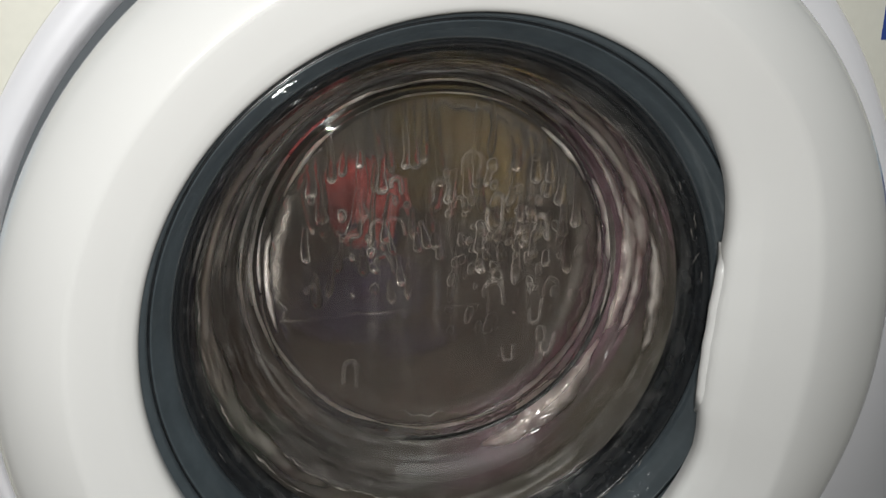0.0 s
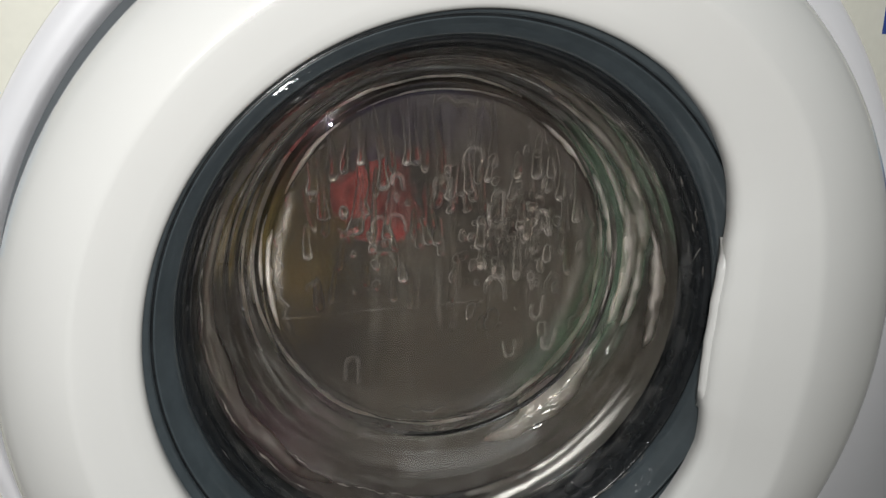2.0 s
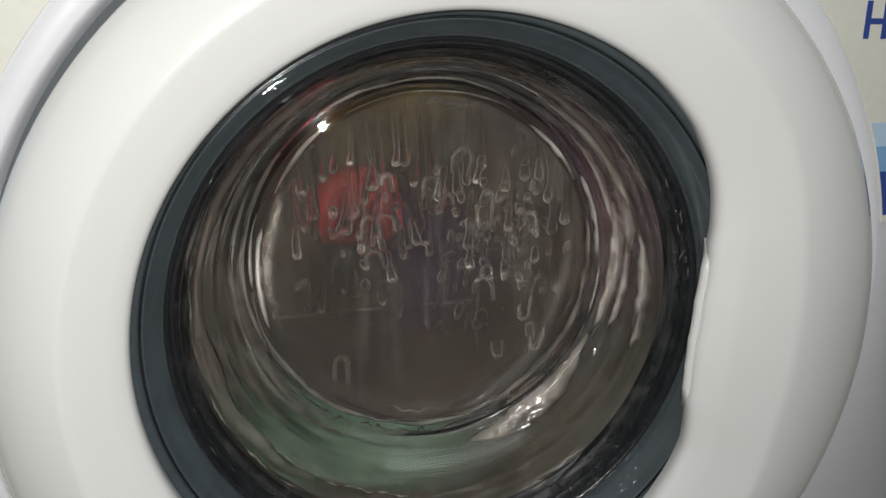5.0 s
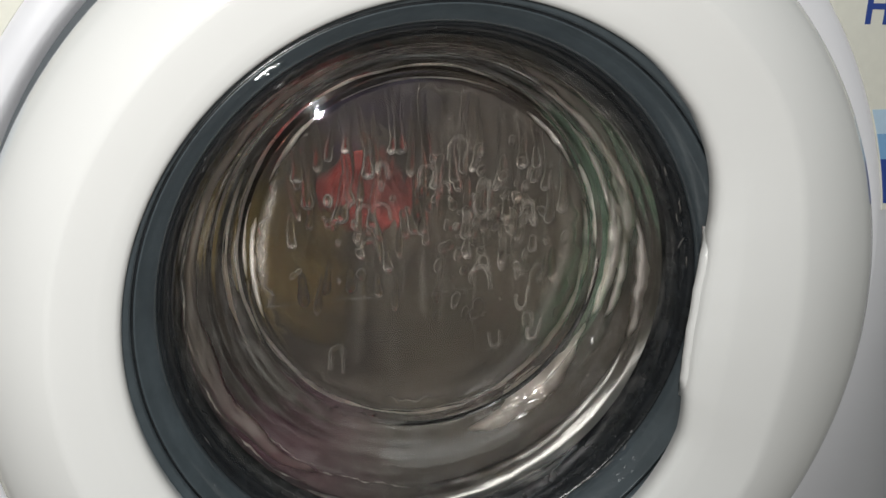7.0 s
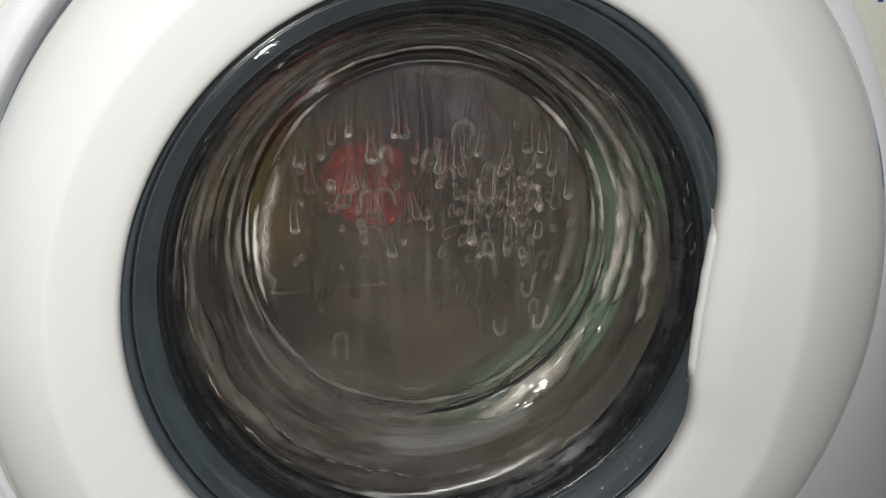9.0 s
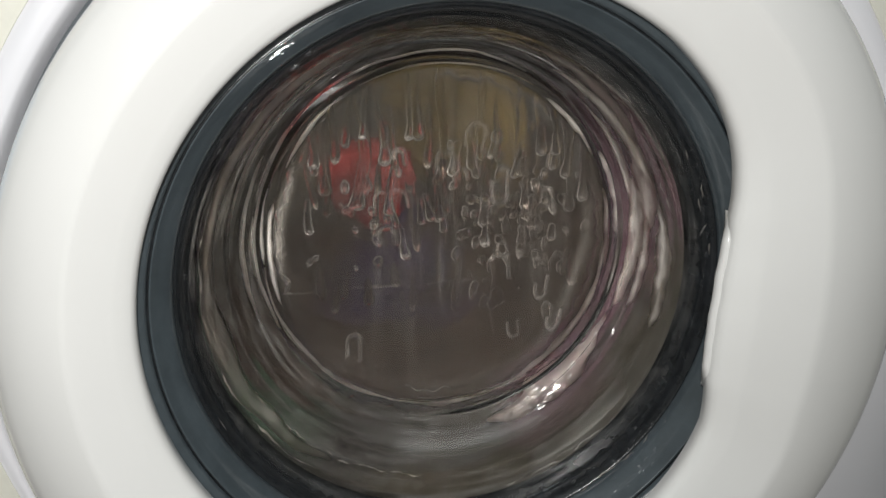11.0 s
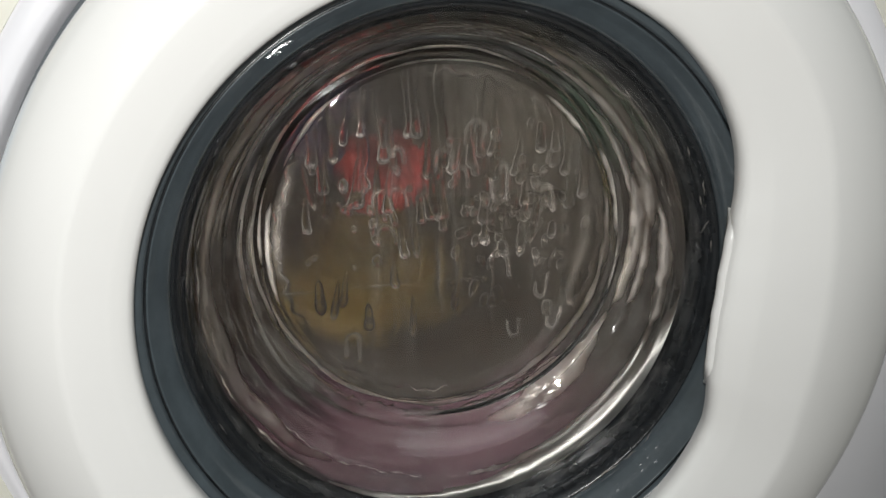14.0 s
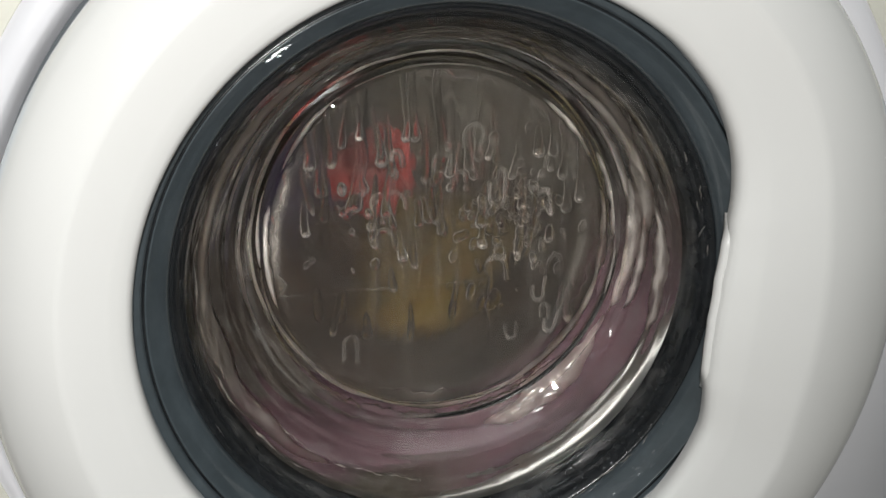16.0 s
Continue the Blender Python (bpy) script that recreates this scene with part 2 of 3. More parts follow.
def door(thing):
    d = new("door")
    d.parent = thing
    tagged(d, "round white door with a clear glass bowl, closed")
    sx, sz = SEAT

    def mid(f, lift):
        """Ring between the outer rim (f = 0) and the hole (f = 1)."""
        pts = []
        n = 180
        for i in range(n):
            a = 2 * math.pi * i / n
            deg = math.degrees(a)
            h = hole_radius(deg)
            c, s = math.cos(a), math.sin(a)
            xo, zo = sx + RIM * c, sz + RIM * s
            xi, zi = h * c, h * s
            grip = math.exp(-((((deg + 180) % 360 - 180) + 2) / 30) ** 2)
            pts.append((xo + (xi - xo) * f, lift - 0.0032 * grip * (math.sin(math.pi * min(0.5, f)) ** 2 if f < 0.865 else max(0.0, 1 - (f - 0.865) / 0.135) ** 0.8) * (1 if f > 0 else 0), zo + (zi - zo) * f))
        return pts

    prof = [(-0.02, 0.016), (-0.012, 0.004), (0.0, -0.0105), (0.010, -0.0160), (0.035, -0.0203), (0.08, -0.0232), (0.15, -0.0257), (0.30, -0.0293), (0.45, -0.0309), (0.54, -0.0314),
            (0.575, -0.0314), (0.60, -0.0307), (0.70, -0.0276), (0.82, -0.0238), (0.85, -0.0229), (0.868, -0.0224), (0.89, -0.0216), (0.92, -0.0205), (0.965, -0.0188), (0.988, -0.0172), (1.0, -0.0145), (0.992, -0.0100), (0.968, -0.0045)]
    part("door_ring", loft([mid(f, y) for f, y in prof]), WHITE, d, "glossy white plastic door ring")
    # grip plate of the handle
    rr = []
    for y, dr in ((-0.0090, 0.0045), (-0.0142, 0.0006), (-0.0140, -0.0010), (-0.0128, -0.0019), (-0.0100, -0.0020), (-0.0060, 0.0010), (-0.0050, 0.0045)):
        row = []
        for a in np.linspace(-23, 18.5, 48):
            ease = min(1.0, (a + 23) / 5, (18.5 - a) / 5)
            r = hole_radius(a) + dr * ease + 0.0035 * (1 - ease)
            row.append((r * math.cos(radians(a)), y + 0.003 * (1 - ease), r * math.sin(radians(a))))
        rr.append(row)
    bm = loft(rr, closed=False, loop=True)
    bmesh.ops.holes_fill(bm, edges=bm.edges)
    part("handle", bm, WHITE, d, "white plastic handle grip")
    # dark bezel in steps
    part("bezel_lip", loft([ring(0.1625, -0.0035), ring(0.1560, -0.0020), ring(0.1550, -0.0005), ring(0.1547, 0.006), ring(0.1625, 0.006)], loop=True), SLATE, d, "dark slate outer lip")
    # black ring stands in for the shadow line between lip and bezel
    part("shadow_line", loft([ring(0.1549, 0.0010), ring(0.1533, 0.0022), ring(0.1533, 0.006), ring(0.1549, 0.006)], loop=True), BLACK, d, "black ring painted in as a shadow line")
    part("bezel", loft([ring(0.1538, 0.0012), ring(0.1530, 0.0018), ring(0.1524, 0.0052), ring(0.1516, 0.0058), ring(0.1512, 0.0080), ring(0.1500, 0.0088), ring(0.1480, 0.0155),
                        ring(0.1474, 0.0160), ring(0.1468, 0.0195), ring(0.1462, 0.0215), ring(0.149, 0.028), ring(0.1538, 0.028)], loop=True), SLATE, d, "dark slate plastic bezel")
    part("seal", loft([ring(0.1470, 0.0215), ring(0.1450, 0.0225), ring(0.1432, 0.030), ring(0.1415, 0.040), ring(0.1405, 0.046), ring(0.147, 0.048), ring(0.152, 0.03)], loop=True),
         BLACK, d, "black rubber seal, wet")
    # glass bowl with thickness, wet inside, its end face set a little high
    steps = np.linspace(0, len(BOWL) - 1, 97)
    wet = [[wall_point(f, 360 * i / 480, 0.0) for i in range(480)] for f in steps]
    dry = [[wall_point(f, 360 * i / 480, None) for i in range(480)] for f in steps]
    bm = loft(wet[::-1] + dry)
    bm.verts.ensure_lookup_table()
    bm.faces.new(bm.verts[:480])
    bm.faces.new(bm.verts[-480:])
    g = part("glass_bowl", bm, GLASS, d, "clear glass bowl")
    g.visible_shadow = False
    for p in g.data.polygons:
        p.use_smooth = len(p.vertices) == 4
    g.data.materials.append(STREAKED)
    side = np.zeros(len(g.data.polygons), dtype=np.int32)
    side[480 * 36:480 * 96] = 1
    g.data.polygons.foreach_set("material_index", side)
    return d


DOOR = door(MACHINE)
AXIS = (-0.019, 0.025)       # the drum's axis against the door's middle


def drum(thing):
    d = new("drum")
    d.parent = thing
    d.location = (AXIS[0], 0, AXIS[1])
    tagged(d, "steel washing drum, spinning")
    part("shell", loft([ring(0.2005, 0.106), ring(0.1995, 0.100), ring(0.2015, 0.0965), ring(0.206, 0.0955), ring(0.232, 0.096), ring(0.2415, 0.104), ring(0.2415, 0.37), ring(0.2, 0.38), ring(0.01, 0.372)]), STEEL, d)
    for k in range(3):
        a = radians(90 + 120 * k)
        rows = []
        for y in np.linspace(0.11, 0.36, 8):
            rows.append([(math.cos(a) * (0.241 - h) - math.sin(a) * w, y, math.sin(a) * (0.241 - h) + math.cos(a) * w)
                         for w, h in ((-0.03, 0), (-0.022, 0.02), (-0.01, 0.038), (0, 0.042), (0.01, 0.038), (0.022, 0.02), (0.03, 0))])
        part("lifter", loft(rows, closed=False), GREY, d, "grey plastic lifter rib")
    return d


DRUM = drum(MACHINE)
part("gasket", loft([ring(0.176, 0.028), ring(0.160, 0.034), ring(0.154, 0.045), ring(0.160, 0.056), ring(0.157, 0.064), ring(0.163, 0.074), ring(0.170, 0.082), ring(0.182, 0.089), ring(0.196, 0.090), ring(0.205, 0.06)]),
     RUBBER, MACHINE, "grey folded rubber door gasket")

# ---- the laundry, thrown against the drum; angles clockwise from the ochre shirt ----
CLOTHES = []


def load_depth(r):
    return 0.275 - 0.165 * (r / 0.23) ** 1.6


def garment(name, label, mat, r0, r1, a0, a1, lift, seed, rough=1.0, short=0.0, shift=(0.0, 0.0)):
    """One wet crumpled garment, lying as a patch of the hollow load."""
    rng = random.Random(seed)
    off = Vector((rng.uniform(-9, 9), rng.uniform(-9, 9), rng.uniform(-9, 9)))
    nr = max(10, int((r1 - r0) / 0.004))
    na = max(16, int(abs(a1 - a0) / 2.2))
    full = abs(a1 - a0) >= 359
    front, back = [], []
    for i in range(nr + 1):
        u = i / nr
        f, b = [], []
        for j in range(na if full else na + 1):
            v = j / na
            a = radians(90 - (a0 + (a1 - a0) * v))
            deg = a0 + (a1 - a0) * v
            # the load stops short of the steel wall over part of its rim
            cut = short / (1 + math.exp(-(min((deg - 248) % 360, (375 - deg) % 360) - 12) / 4)) if (deg - 248) % 360 < 127 else 0.0
            r = r0 + (r1 - cut - r0) * u
            px, pz = r * math.cos(a), r * math.sin(a)
            q = Vector((px, 0, pz))
            edge = min(u if r0 > 0.001 else 1, 1 - u) * (r1 - r0)
            if not full:
                edge = min(edge, min(v, 1 - v) * radians(abs(a1 - a0)) * max(r, 0.03))
            # ragged outline
            wob = noise.noise(q * 28 + off) * 0.014 + noise.noise(q * 70 + off) * 0.005
            r2 = max(0.0005, r + (wob if edge < 0.02 else wob * 0.5))
            a2 = a + (noise.noise(q * 25 - off) * 0.012 / max(r, 0.04) if not full else 0)
            fold = abs(noise.noise(q * 22 + off * 2)) * 0.020 + abs(noise.noise(q * 55 - off)) * 0.009 + noise.noise(q * 130 + off) * 0.002
            y = load_depth(r2) - lift - fold * rough + 0.012 * max(0, 1 - edge / 0.010) ** 2
            f.append((shift[0] + r2 * math.cos(a2), y, shift[1] + r2 * math.sin(a2)))
            b.append((shift[0] + r2 * math.cos(a2), load_depth(r2) + 0.016, shift[1] + r2 * math.sin(a2)))
        front.append(f)
        back.append(b)
    bm = loft(front + back[::-1], closed=full, loop=True)
    if not full:
        bmesh.ops.holes_fill(bm, edges=bm.edges, sides=0)
    ob = part(name, bm, mat)
    ob.location = (AXIS[0], 0, AXIS[1] + DOOR_Z)
    tagged(ob, label, "laundry", "laundry in the drum")
    CLOTHES.append(ob)
    return ob


def cloth(name, color):
    return material(name, color, 0.62, grain=0.40, grain_scale=150, stain=0.60, stain_scale=22, bump=0.6, bump_scale=260, sheen=0.1)


RED = cloth("red_towelling", (0.23, 0.020, 0.018))
OCHRE = cloth("ochre_cotton", (0.088, 0.060, 0.012))
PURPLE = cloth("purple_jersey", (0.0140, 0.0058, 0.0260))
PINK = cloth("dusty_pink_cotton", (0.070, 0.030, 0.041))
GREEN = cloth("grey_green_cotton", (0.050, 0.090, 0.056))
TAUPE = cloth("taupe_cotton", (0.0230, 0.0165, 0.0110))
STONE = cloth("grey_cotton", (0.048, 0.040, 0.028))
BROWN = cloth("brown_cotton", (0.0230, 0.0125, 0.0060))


def laundry():
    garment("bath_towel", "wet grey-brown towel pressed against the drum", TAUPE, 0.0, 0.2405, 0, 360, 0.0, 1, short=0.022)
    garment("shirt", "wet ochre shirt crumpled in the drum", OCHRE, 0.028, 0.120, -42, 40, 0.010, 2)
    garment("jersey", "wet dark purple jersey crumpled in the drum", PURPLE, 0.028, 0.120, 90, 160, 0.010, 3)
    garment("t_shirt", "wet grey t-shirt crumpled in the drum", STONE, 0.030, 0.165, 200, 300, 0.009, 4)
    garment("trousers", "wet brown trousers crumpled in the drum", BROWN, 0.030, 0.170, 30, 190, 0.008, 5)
    garment("pillowcase", "wet dusty pink pillowcase at the drum's rim", PINK, 0.166, 0.220, -48, 100, 0.014, 6)
    garment("blouse", "wet grey-green blouse at the drum's rim", GREEN, 0.162, 0.220, 160, 245, 0.014, 7)
    # added cloth, blocks the bright steel lip over most of the turn
    garment("lip_cover", "wet grey cloth added over the drum's lip to hide its shine", STONE, 0.191, 0.226, 20, 244, 0.051, 10, 0.5)
    garment("hand_towel", "wet red hand towel in the middle of the load", RED, 0.0, 0.037, 0, 360, 0.016, 9, shift=(-0.009, -0.008))


laundry()

# ---- water on the inside of the glass ----
FACE = (0.004, 0.0900, 0.011)      # wet side of the bowl's end face


def water_drop(seed, w, h, tail, lean):
    """A sagging drop with a thin wet track above it, lying on the glass, y away from the viewer."""
    rings, suds_light = [], []
    n = 17
    steps = 34
    for i in range(steps + 1):
        u = i / steps
        z = -h / 2 + (h + tail) * u
        if z < h / 2:
            half = w / 2 * math.sqrt(max(0.002, 1 - (2 * z / h) ** 2)) if z < 0 else w / 2 * (1 - 0.28 * (2 * z / h) ** 2)
        else:
            half = w / 2 * 0.72 * max(0.04, 1 - ((z - h / 2) / max(tail, 1e-4)) ** 3)
        half *= 1 + 0.16 * noise.noise(Vector((z * 90, seed, 0)))
        mid = lean * z + 0.0018 * noise.noise(Vector((z * 45, seed * 1.7, 3)))
        sag = math.exp(-((z + h * 0.30) / (0.42 * h)) ** 2)
        rise = half * (0.60 + 0.45 * sag)
        row = []
        for k in range(n):
            c = -math.cos(math.pi * k / (n - 1))
            row.append((mid + half * c, 0.0002 + rise * (1 - c * c + 1e-9) ** 0.5, z))
            # pale band near the tip paints in the light a drop gathers
            suds_light.append(0.004 + 0.55 * math.exp(-((z + h * 0.36) / (0.12 * h)) ** 2) * (1 - c * c) * max(0, ((seed * 37) % 10) / 10 - 0.25))
        rings.append(row)
    bm = loft(rings, closed=True)
    bmesh.ops.holes_fill(bm, edges=bm.edges, sides=0)
    return bm, suds_light


def water_film():
    """The sheet of water that clings to the end face: fingers from the rim, froth cells, a level edge; its milkiness
    also paints in light.
    """
    rng = np.random.RandomState(5)
    n, rad = 740, 0.1056
    u = np.linspace(-rad, rad, n)
    X, Z = np.meshgrid(u, u)
    wav = 0.0011 * np.sin(X * 230 + Z * 90 + 3 * np.sin(Z * 90)) + 0.0006 * np.sin(Z * 410 + 4 * np.sin(X * 170))
    rho, turn = np.hypot(X, Z), np.arctan2(Z, X)
    edge = -0.026 + 0.0005 * np.sin(X * 90) + 0.3 * wav
    above = 1 / (1 + np.exp(-(Z - edge) / 0.0016))
    high = np.clip((Z + 0.026) / 0.12, 0, 1)
    # hanging fingers with round, sagging ends
    runs, tips, drawn, bright_edge = (np.zeros_like(X) for _ in range(4))
    for j in range(40):
        x0, w = rng.uniform(-0.092, 0.094), rng.uniform(0.0021, 0.0036)
        top = 0.2 if j < 17 else rng.uniform(0.005, 0.075)
        end = rng.uniform(0.012, 0.080) if j < 17 else top - rng.uniform(0.006, 0.026)
        path = x0 + 0.0026 * np.sin(Z * rng.uniform(35, 90) + rng.uniform(0, 6)) + rng.uniform(-0.12, 0.12) * (Z - end)
        d = np.hypot(X - path, np.maximum(0, end - Z) + np.maximum(0, Z - top)) + 0.25 * wav
        wide = w * (0.72 + 0.45 * np.exp(-((Z - end) / 0.006) ** 2))
        tall = wide * (0.50 + 0.50 * np.exp(-((Z - end) / 0.010) ** 2))
        inner = rng.uniform(0.35, 1.0)
        bright_edge = np.maximum(bright_edge, rng.uniform(0.04, 0.20) * np.exp(-((d - 0.78 * wide) / 0.00045) ** 2) * np.clip(1.1 - (Z - end) / 0.03, 0.1, 1))
        drawn = np.maximum(drawn, np.exp(-((d - wide) / 0.0007) ** 2) * np.clip(1.1 - (Z - end) / 0.05, 0.25, 1))
        drawn = np.where(d < wide, np.maximum(drawn, 1 - inner), drawn)
        runs = np.maximum(runs, tall * np.sqrt(np.clip(1 - (d / wide) ** 2, 0, 1)))
        tips = np.maximum(tips, rng.uniform(0.05, 0.40) * np.exp(-((Z - end + 0.45 * wide) / 0.0014) ** 2) * np.clip(1 - (d / wide) ** 2, 0, 1))
    # arched runs that join two fingers
    for j in range(22):
        cx, cz, half, leg, w = rng.uniform(-0.08, 0.075), rng.uniform(-0.018, 0.07) if j < 15 else rng.uniform(-0.075, -0.015), rng.uniform(0.0024, 0.0062), rng.uniform(0.002, 0.014), rng.uniform(0.0010, 0.0017)
        dx, dz = X - cx - 0.12 * rng.uniform(-1, 1) * (Z - cz) + 0.4 * wav, (Z - cz) * rng.choice((1, 1, -1))
        d = np.where(dz > 0, np.abs(np.hypot(dx, dz * 0.8) - half), np.hypot(np.abs(dx) - half, np.maximum(0, -dz - leg * np.where(dx > 0, 1, rng.uniform(0.2, 1)))))
        runs = np.maximum(runs, w * np.sqrt(np.clip(1 - (d / w) ** 2, 0, 1)))
        drawn = np.maximum(drawn, np.exp(-((d - w) / 0.0006) ** 2))
        bright_edge = np.maximum(bright_edge, rng.uniform(0.06, 0.22) * np.exp(-((d - 0.4 * w) / 0.0005) ** 2))
        tips = np.maximum(tips, rng.uniform(0.05, 0.25) * np.exp(-((dz - 0.8 * half) / 0.0016) ** 2) * np.clip(1 - (d / w) ** 2, 0, 1))
    # lumps where the suds run together
    lumps, cast = np.zeros_like(X), np.zeros_like(X)
    for j in range(120):
        cx, cz = rng.normal(0.042, 0.022), rng.normal(0.010, 0.029)
        if j > 102:
            cx, cz = rng.uniform(-0.085, -0.02), rng.uniform(-0.02, 0.05)
        rc = rng.uniform(0.0014, 0.0036)
        dx, dz = X - cx, Z - cz
        d = np.hypot(dx + rng.uniform(-0.35, 0.35) * dz, dz * rng.uniform(0.5, 1.0)) + 0.55 * wav
        lumps = np.maximum(lumps, rng.uniform(0.75, 1.0) * rc * np.sqrt(np.clip(1 - (d / rc) ** 2, 0, 1)))
        drawn = np.maximum(drawn, 0.95 * np.exp(-((d - rc) / 0.0006) ** 2) * (0.6 - 0.4 * np.clip(dz / rc, -1, 1)))
        bright_edge = np.maximum(bright_edge, rng.uniform(0.0, 0.16) * np.exp(-((d - 0.8 * rc) / 0.00045) ** 2) * (0.6 + 0.4 * np.clip(dz / rc, -1, 1) * rng.choice((-1, 1))))
        cast = np.maximum(cast, rng.uniform(-0.05, 0.20) * np.exp(-((dz + 0.6 * rc) / (0.5 * rc)) ** 2) * np.clip(1.1 - (d / rc) ** 2, 0, 1))
    ragged = 0.0012 * np.sin(turn * 23) + 0.0010 * np.sin(turn * 51 + 1)
    held = np.clip(0.30 + 0.75 * np.sin(turn * 7 + 1) * np.sin(turn * 3), 0, 1) + 0.8 * np.exp(-((np.abs(turn) - 3.0) / 0.22) ** 2)
    rim = np.exp(-((rho - 0.1012 + ragged) / 0.0015) ** 2) * np.clip(held, 0, 1.1)
    fall = np.sin(X * 380 + 3 * np.sin(X * 75)) * np.sin(X * 131 + 0.5) * (0.5 + 0.5 * np.sin(Z * 23 + X * 60))
    veil = np.zeros_like(X)
    for j in range(26):
        x0, w, amp = rng.uniform(-0.085, 0.085), rng.uniform(0.0010, 0.0034), rng.uniform(0.25, 1.0)
        top, low = rng.uniform(-0.03, 0.10), rng.uniform(0.03, 0.09)
        course = x0 + 0.0015 * np.sin(Z * 55 + j) + 0.0006 * np.sin(Z * 210 + 2 * j)
        veil = np.maximum(veil, amp * np.exp(-((X - course) / w) ** 2) / (1 + np.exp((Z - top) / 0.004)) / (1 + np.exp((top - low - Z) / 0.006)))
    line = np.exp(-((Z - edge) / 0.0007) ** 2) * np.clip(0.75 + 0.5 * np.sin(X * 110), 0.1, 1.2) / (1 + np.exp((X - 0.03) / 0.008))
    h = 0.0006 + 0.0009 * veil + 0.00030 * fall * (0.4 + high) + 0.00013 * np.sin(X * 700 + 3 * np.sin(Z * 160)) * np.sin(Z * 240 + 2 * np.sin(X * 300)) * (0.5 + 0.5 * np.sin(X * 61 + Z * 47)) + np.maximum(runs, lumps) + 0.0016 * rim + 0.0006 * line
    fine = np.sin(X * 900 + 5 * np.sin(X * 210) + 2 * np.sin(Z * 31)) * np.sin(X * 217 + 1)
    # milkier above the edge, upwards and rightwards, imitating a load lit brighter there
    sheet = 0.006 + above * (0.010 + 0.026 * high) * (1 + 0.45 * fall + 0.16 * fine) * (1 + 3.0 * X) + 0.050 * veil
    # pale bands inside the rim, painted in for light caught by the glass edge
    sheet += 0.16 * np.exp(-((rho - 0.0925 - 0.002 * np.sin(turn * 5)) / 0.0032) ** 2) * np.exp(-((turn + 0.12) / 0.42) ** 2)
    sheet += 0.05 * np.exp(-((rho - 0.0965) / 0.0026) ** 2) * np.exp(-((turn + 1.4) / 0.8) ** 2)
    sheet += 0.50 * np.exp(-((rho - 0.1010) / 0.0024) ** 2) * np.exp(-(((turn - 2.98 + np.pi) % (2 * np.pi) - np.pi) / 0.22) ** 2)
    # pale outlines and tips, cleared dark rims: refracted light drawn into the milkiness
    suds_light = sheet * (1 - 0.92 * np.clip(drawn, 0, 1)) + np.maximum(tips, bright_edge) + np.clip(cast, -0.02, 1) * above + 0.06 * rim + 0.06 * line
    inside = np.hypot(X, Z) < rad - 0.0004
    ids = -np.ones((n, n), int)
    ids[inside] = np.arange(inside.sum())
    k = int(inside.sum())
    wet = np.stack([X[inside], h[inside], Z[inside]], 1)
    dry = np.array([(rad * math.cos(2 * math.pi * i / 90), 0.00005, rad * math.sin(2 * math.pi * i / 90)) for i in range(90)])
    a, b, c, d = ids[:-1, :-1].ravel(), ids[:-1, 1:].ravel(), ids[1:, 1:].ravel(), ids[1:, :-1].ravel()
    ok = (a >= 0) & (b >= 0) & (c >= 0) & (d >= 0)
    quads = np.stack([a, b, c, d], 1)[ok]
    me = bpy.data.meshes.new("water_film")
    me.from_pydata(np.concatenate([wet, dry]).tolist(), [], quads[:, ::-1].tolist() + [list(range(k, k + 90))])
    milky(me, np.concatenate([np.clip(suds_light[inside], 0, 0.6), np.zeros(90)]))
    me.materials.append(FILM)
    me.polygons.foreach_set("use_smooth", [True] * len(me.polygons))
    ob = new("water_film", me)
    ob.location = (FACE[0], FACE[1] + 0.0002, FACE[2] + DOOR_Z)
    ob.visible_shadow = False
    tagged(ob, "rippled sheet of water clinging to the door glass", "water", kind="stuff")


water_film()
DROPS = []


def water():
    rng = random.Random(11)
    spots = []
    for k in range(44):
        for _ in range(60):
            if k < 20:
                x, z = rng.gauss(0.045, 0.024), rng.gauss(0.028, 0.026)
            else:
                x, z = rng.uniform(-0.085, 0.085), rng.uniform(-0.02, 0.085)
            if math.hypot(x, z) < 0.092 and all(math.hypot(x - a, z - b) > 0.007 for a, b in spots):
                break
        spots.append((x, z))
        if k < 20:
            w, h, tail = rng.uniform(0.003, 0.0065), rng.uniform(0.004, 0.009), rng.choice((0, 0, 0.004, 0.012))
        else:
            w, h, tail = rng.uniform(0.0045, 0.0075), rng.uniform(0.008, 0.016), rng.uniform(0.006, 0.034)
        bm, suds_light = water_drop(k + 1, w, h, tail, rng.uniform(-0.15, 0.15))
        ob = part("water_drop", bm, WATER)
        milky(ob.data, suds_light)
        ob.location = (FACE[0] + x, FACE[1] + 0.0010 + 0.00001 * k, FACE[2] + DOOR_Z + z)
        ob.visible_shadow = False
        tagged(ob, "clear water drop running down the door glass", "water drop", "drops on the glass")
        DROPS.append((ob, rng.uniform(0, 0.0035) if k >= 20 else rng.uniform(0, 0.0015)))


water()

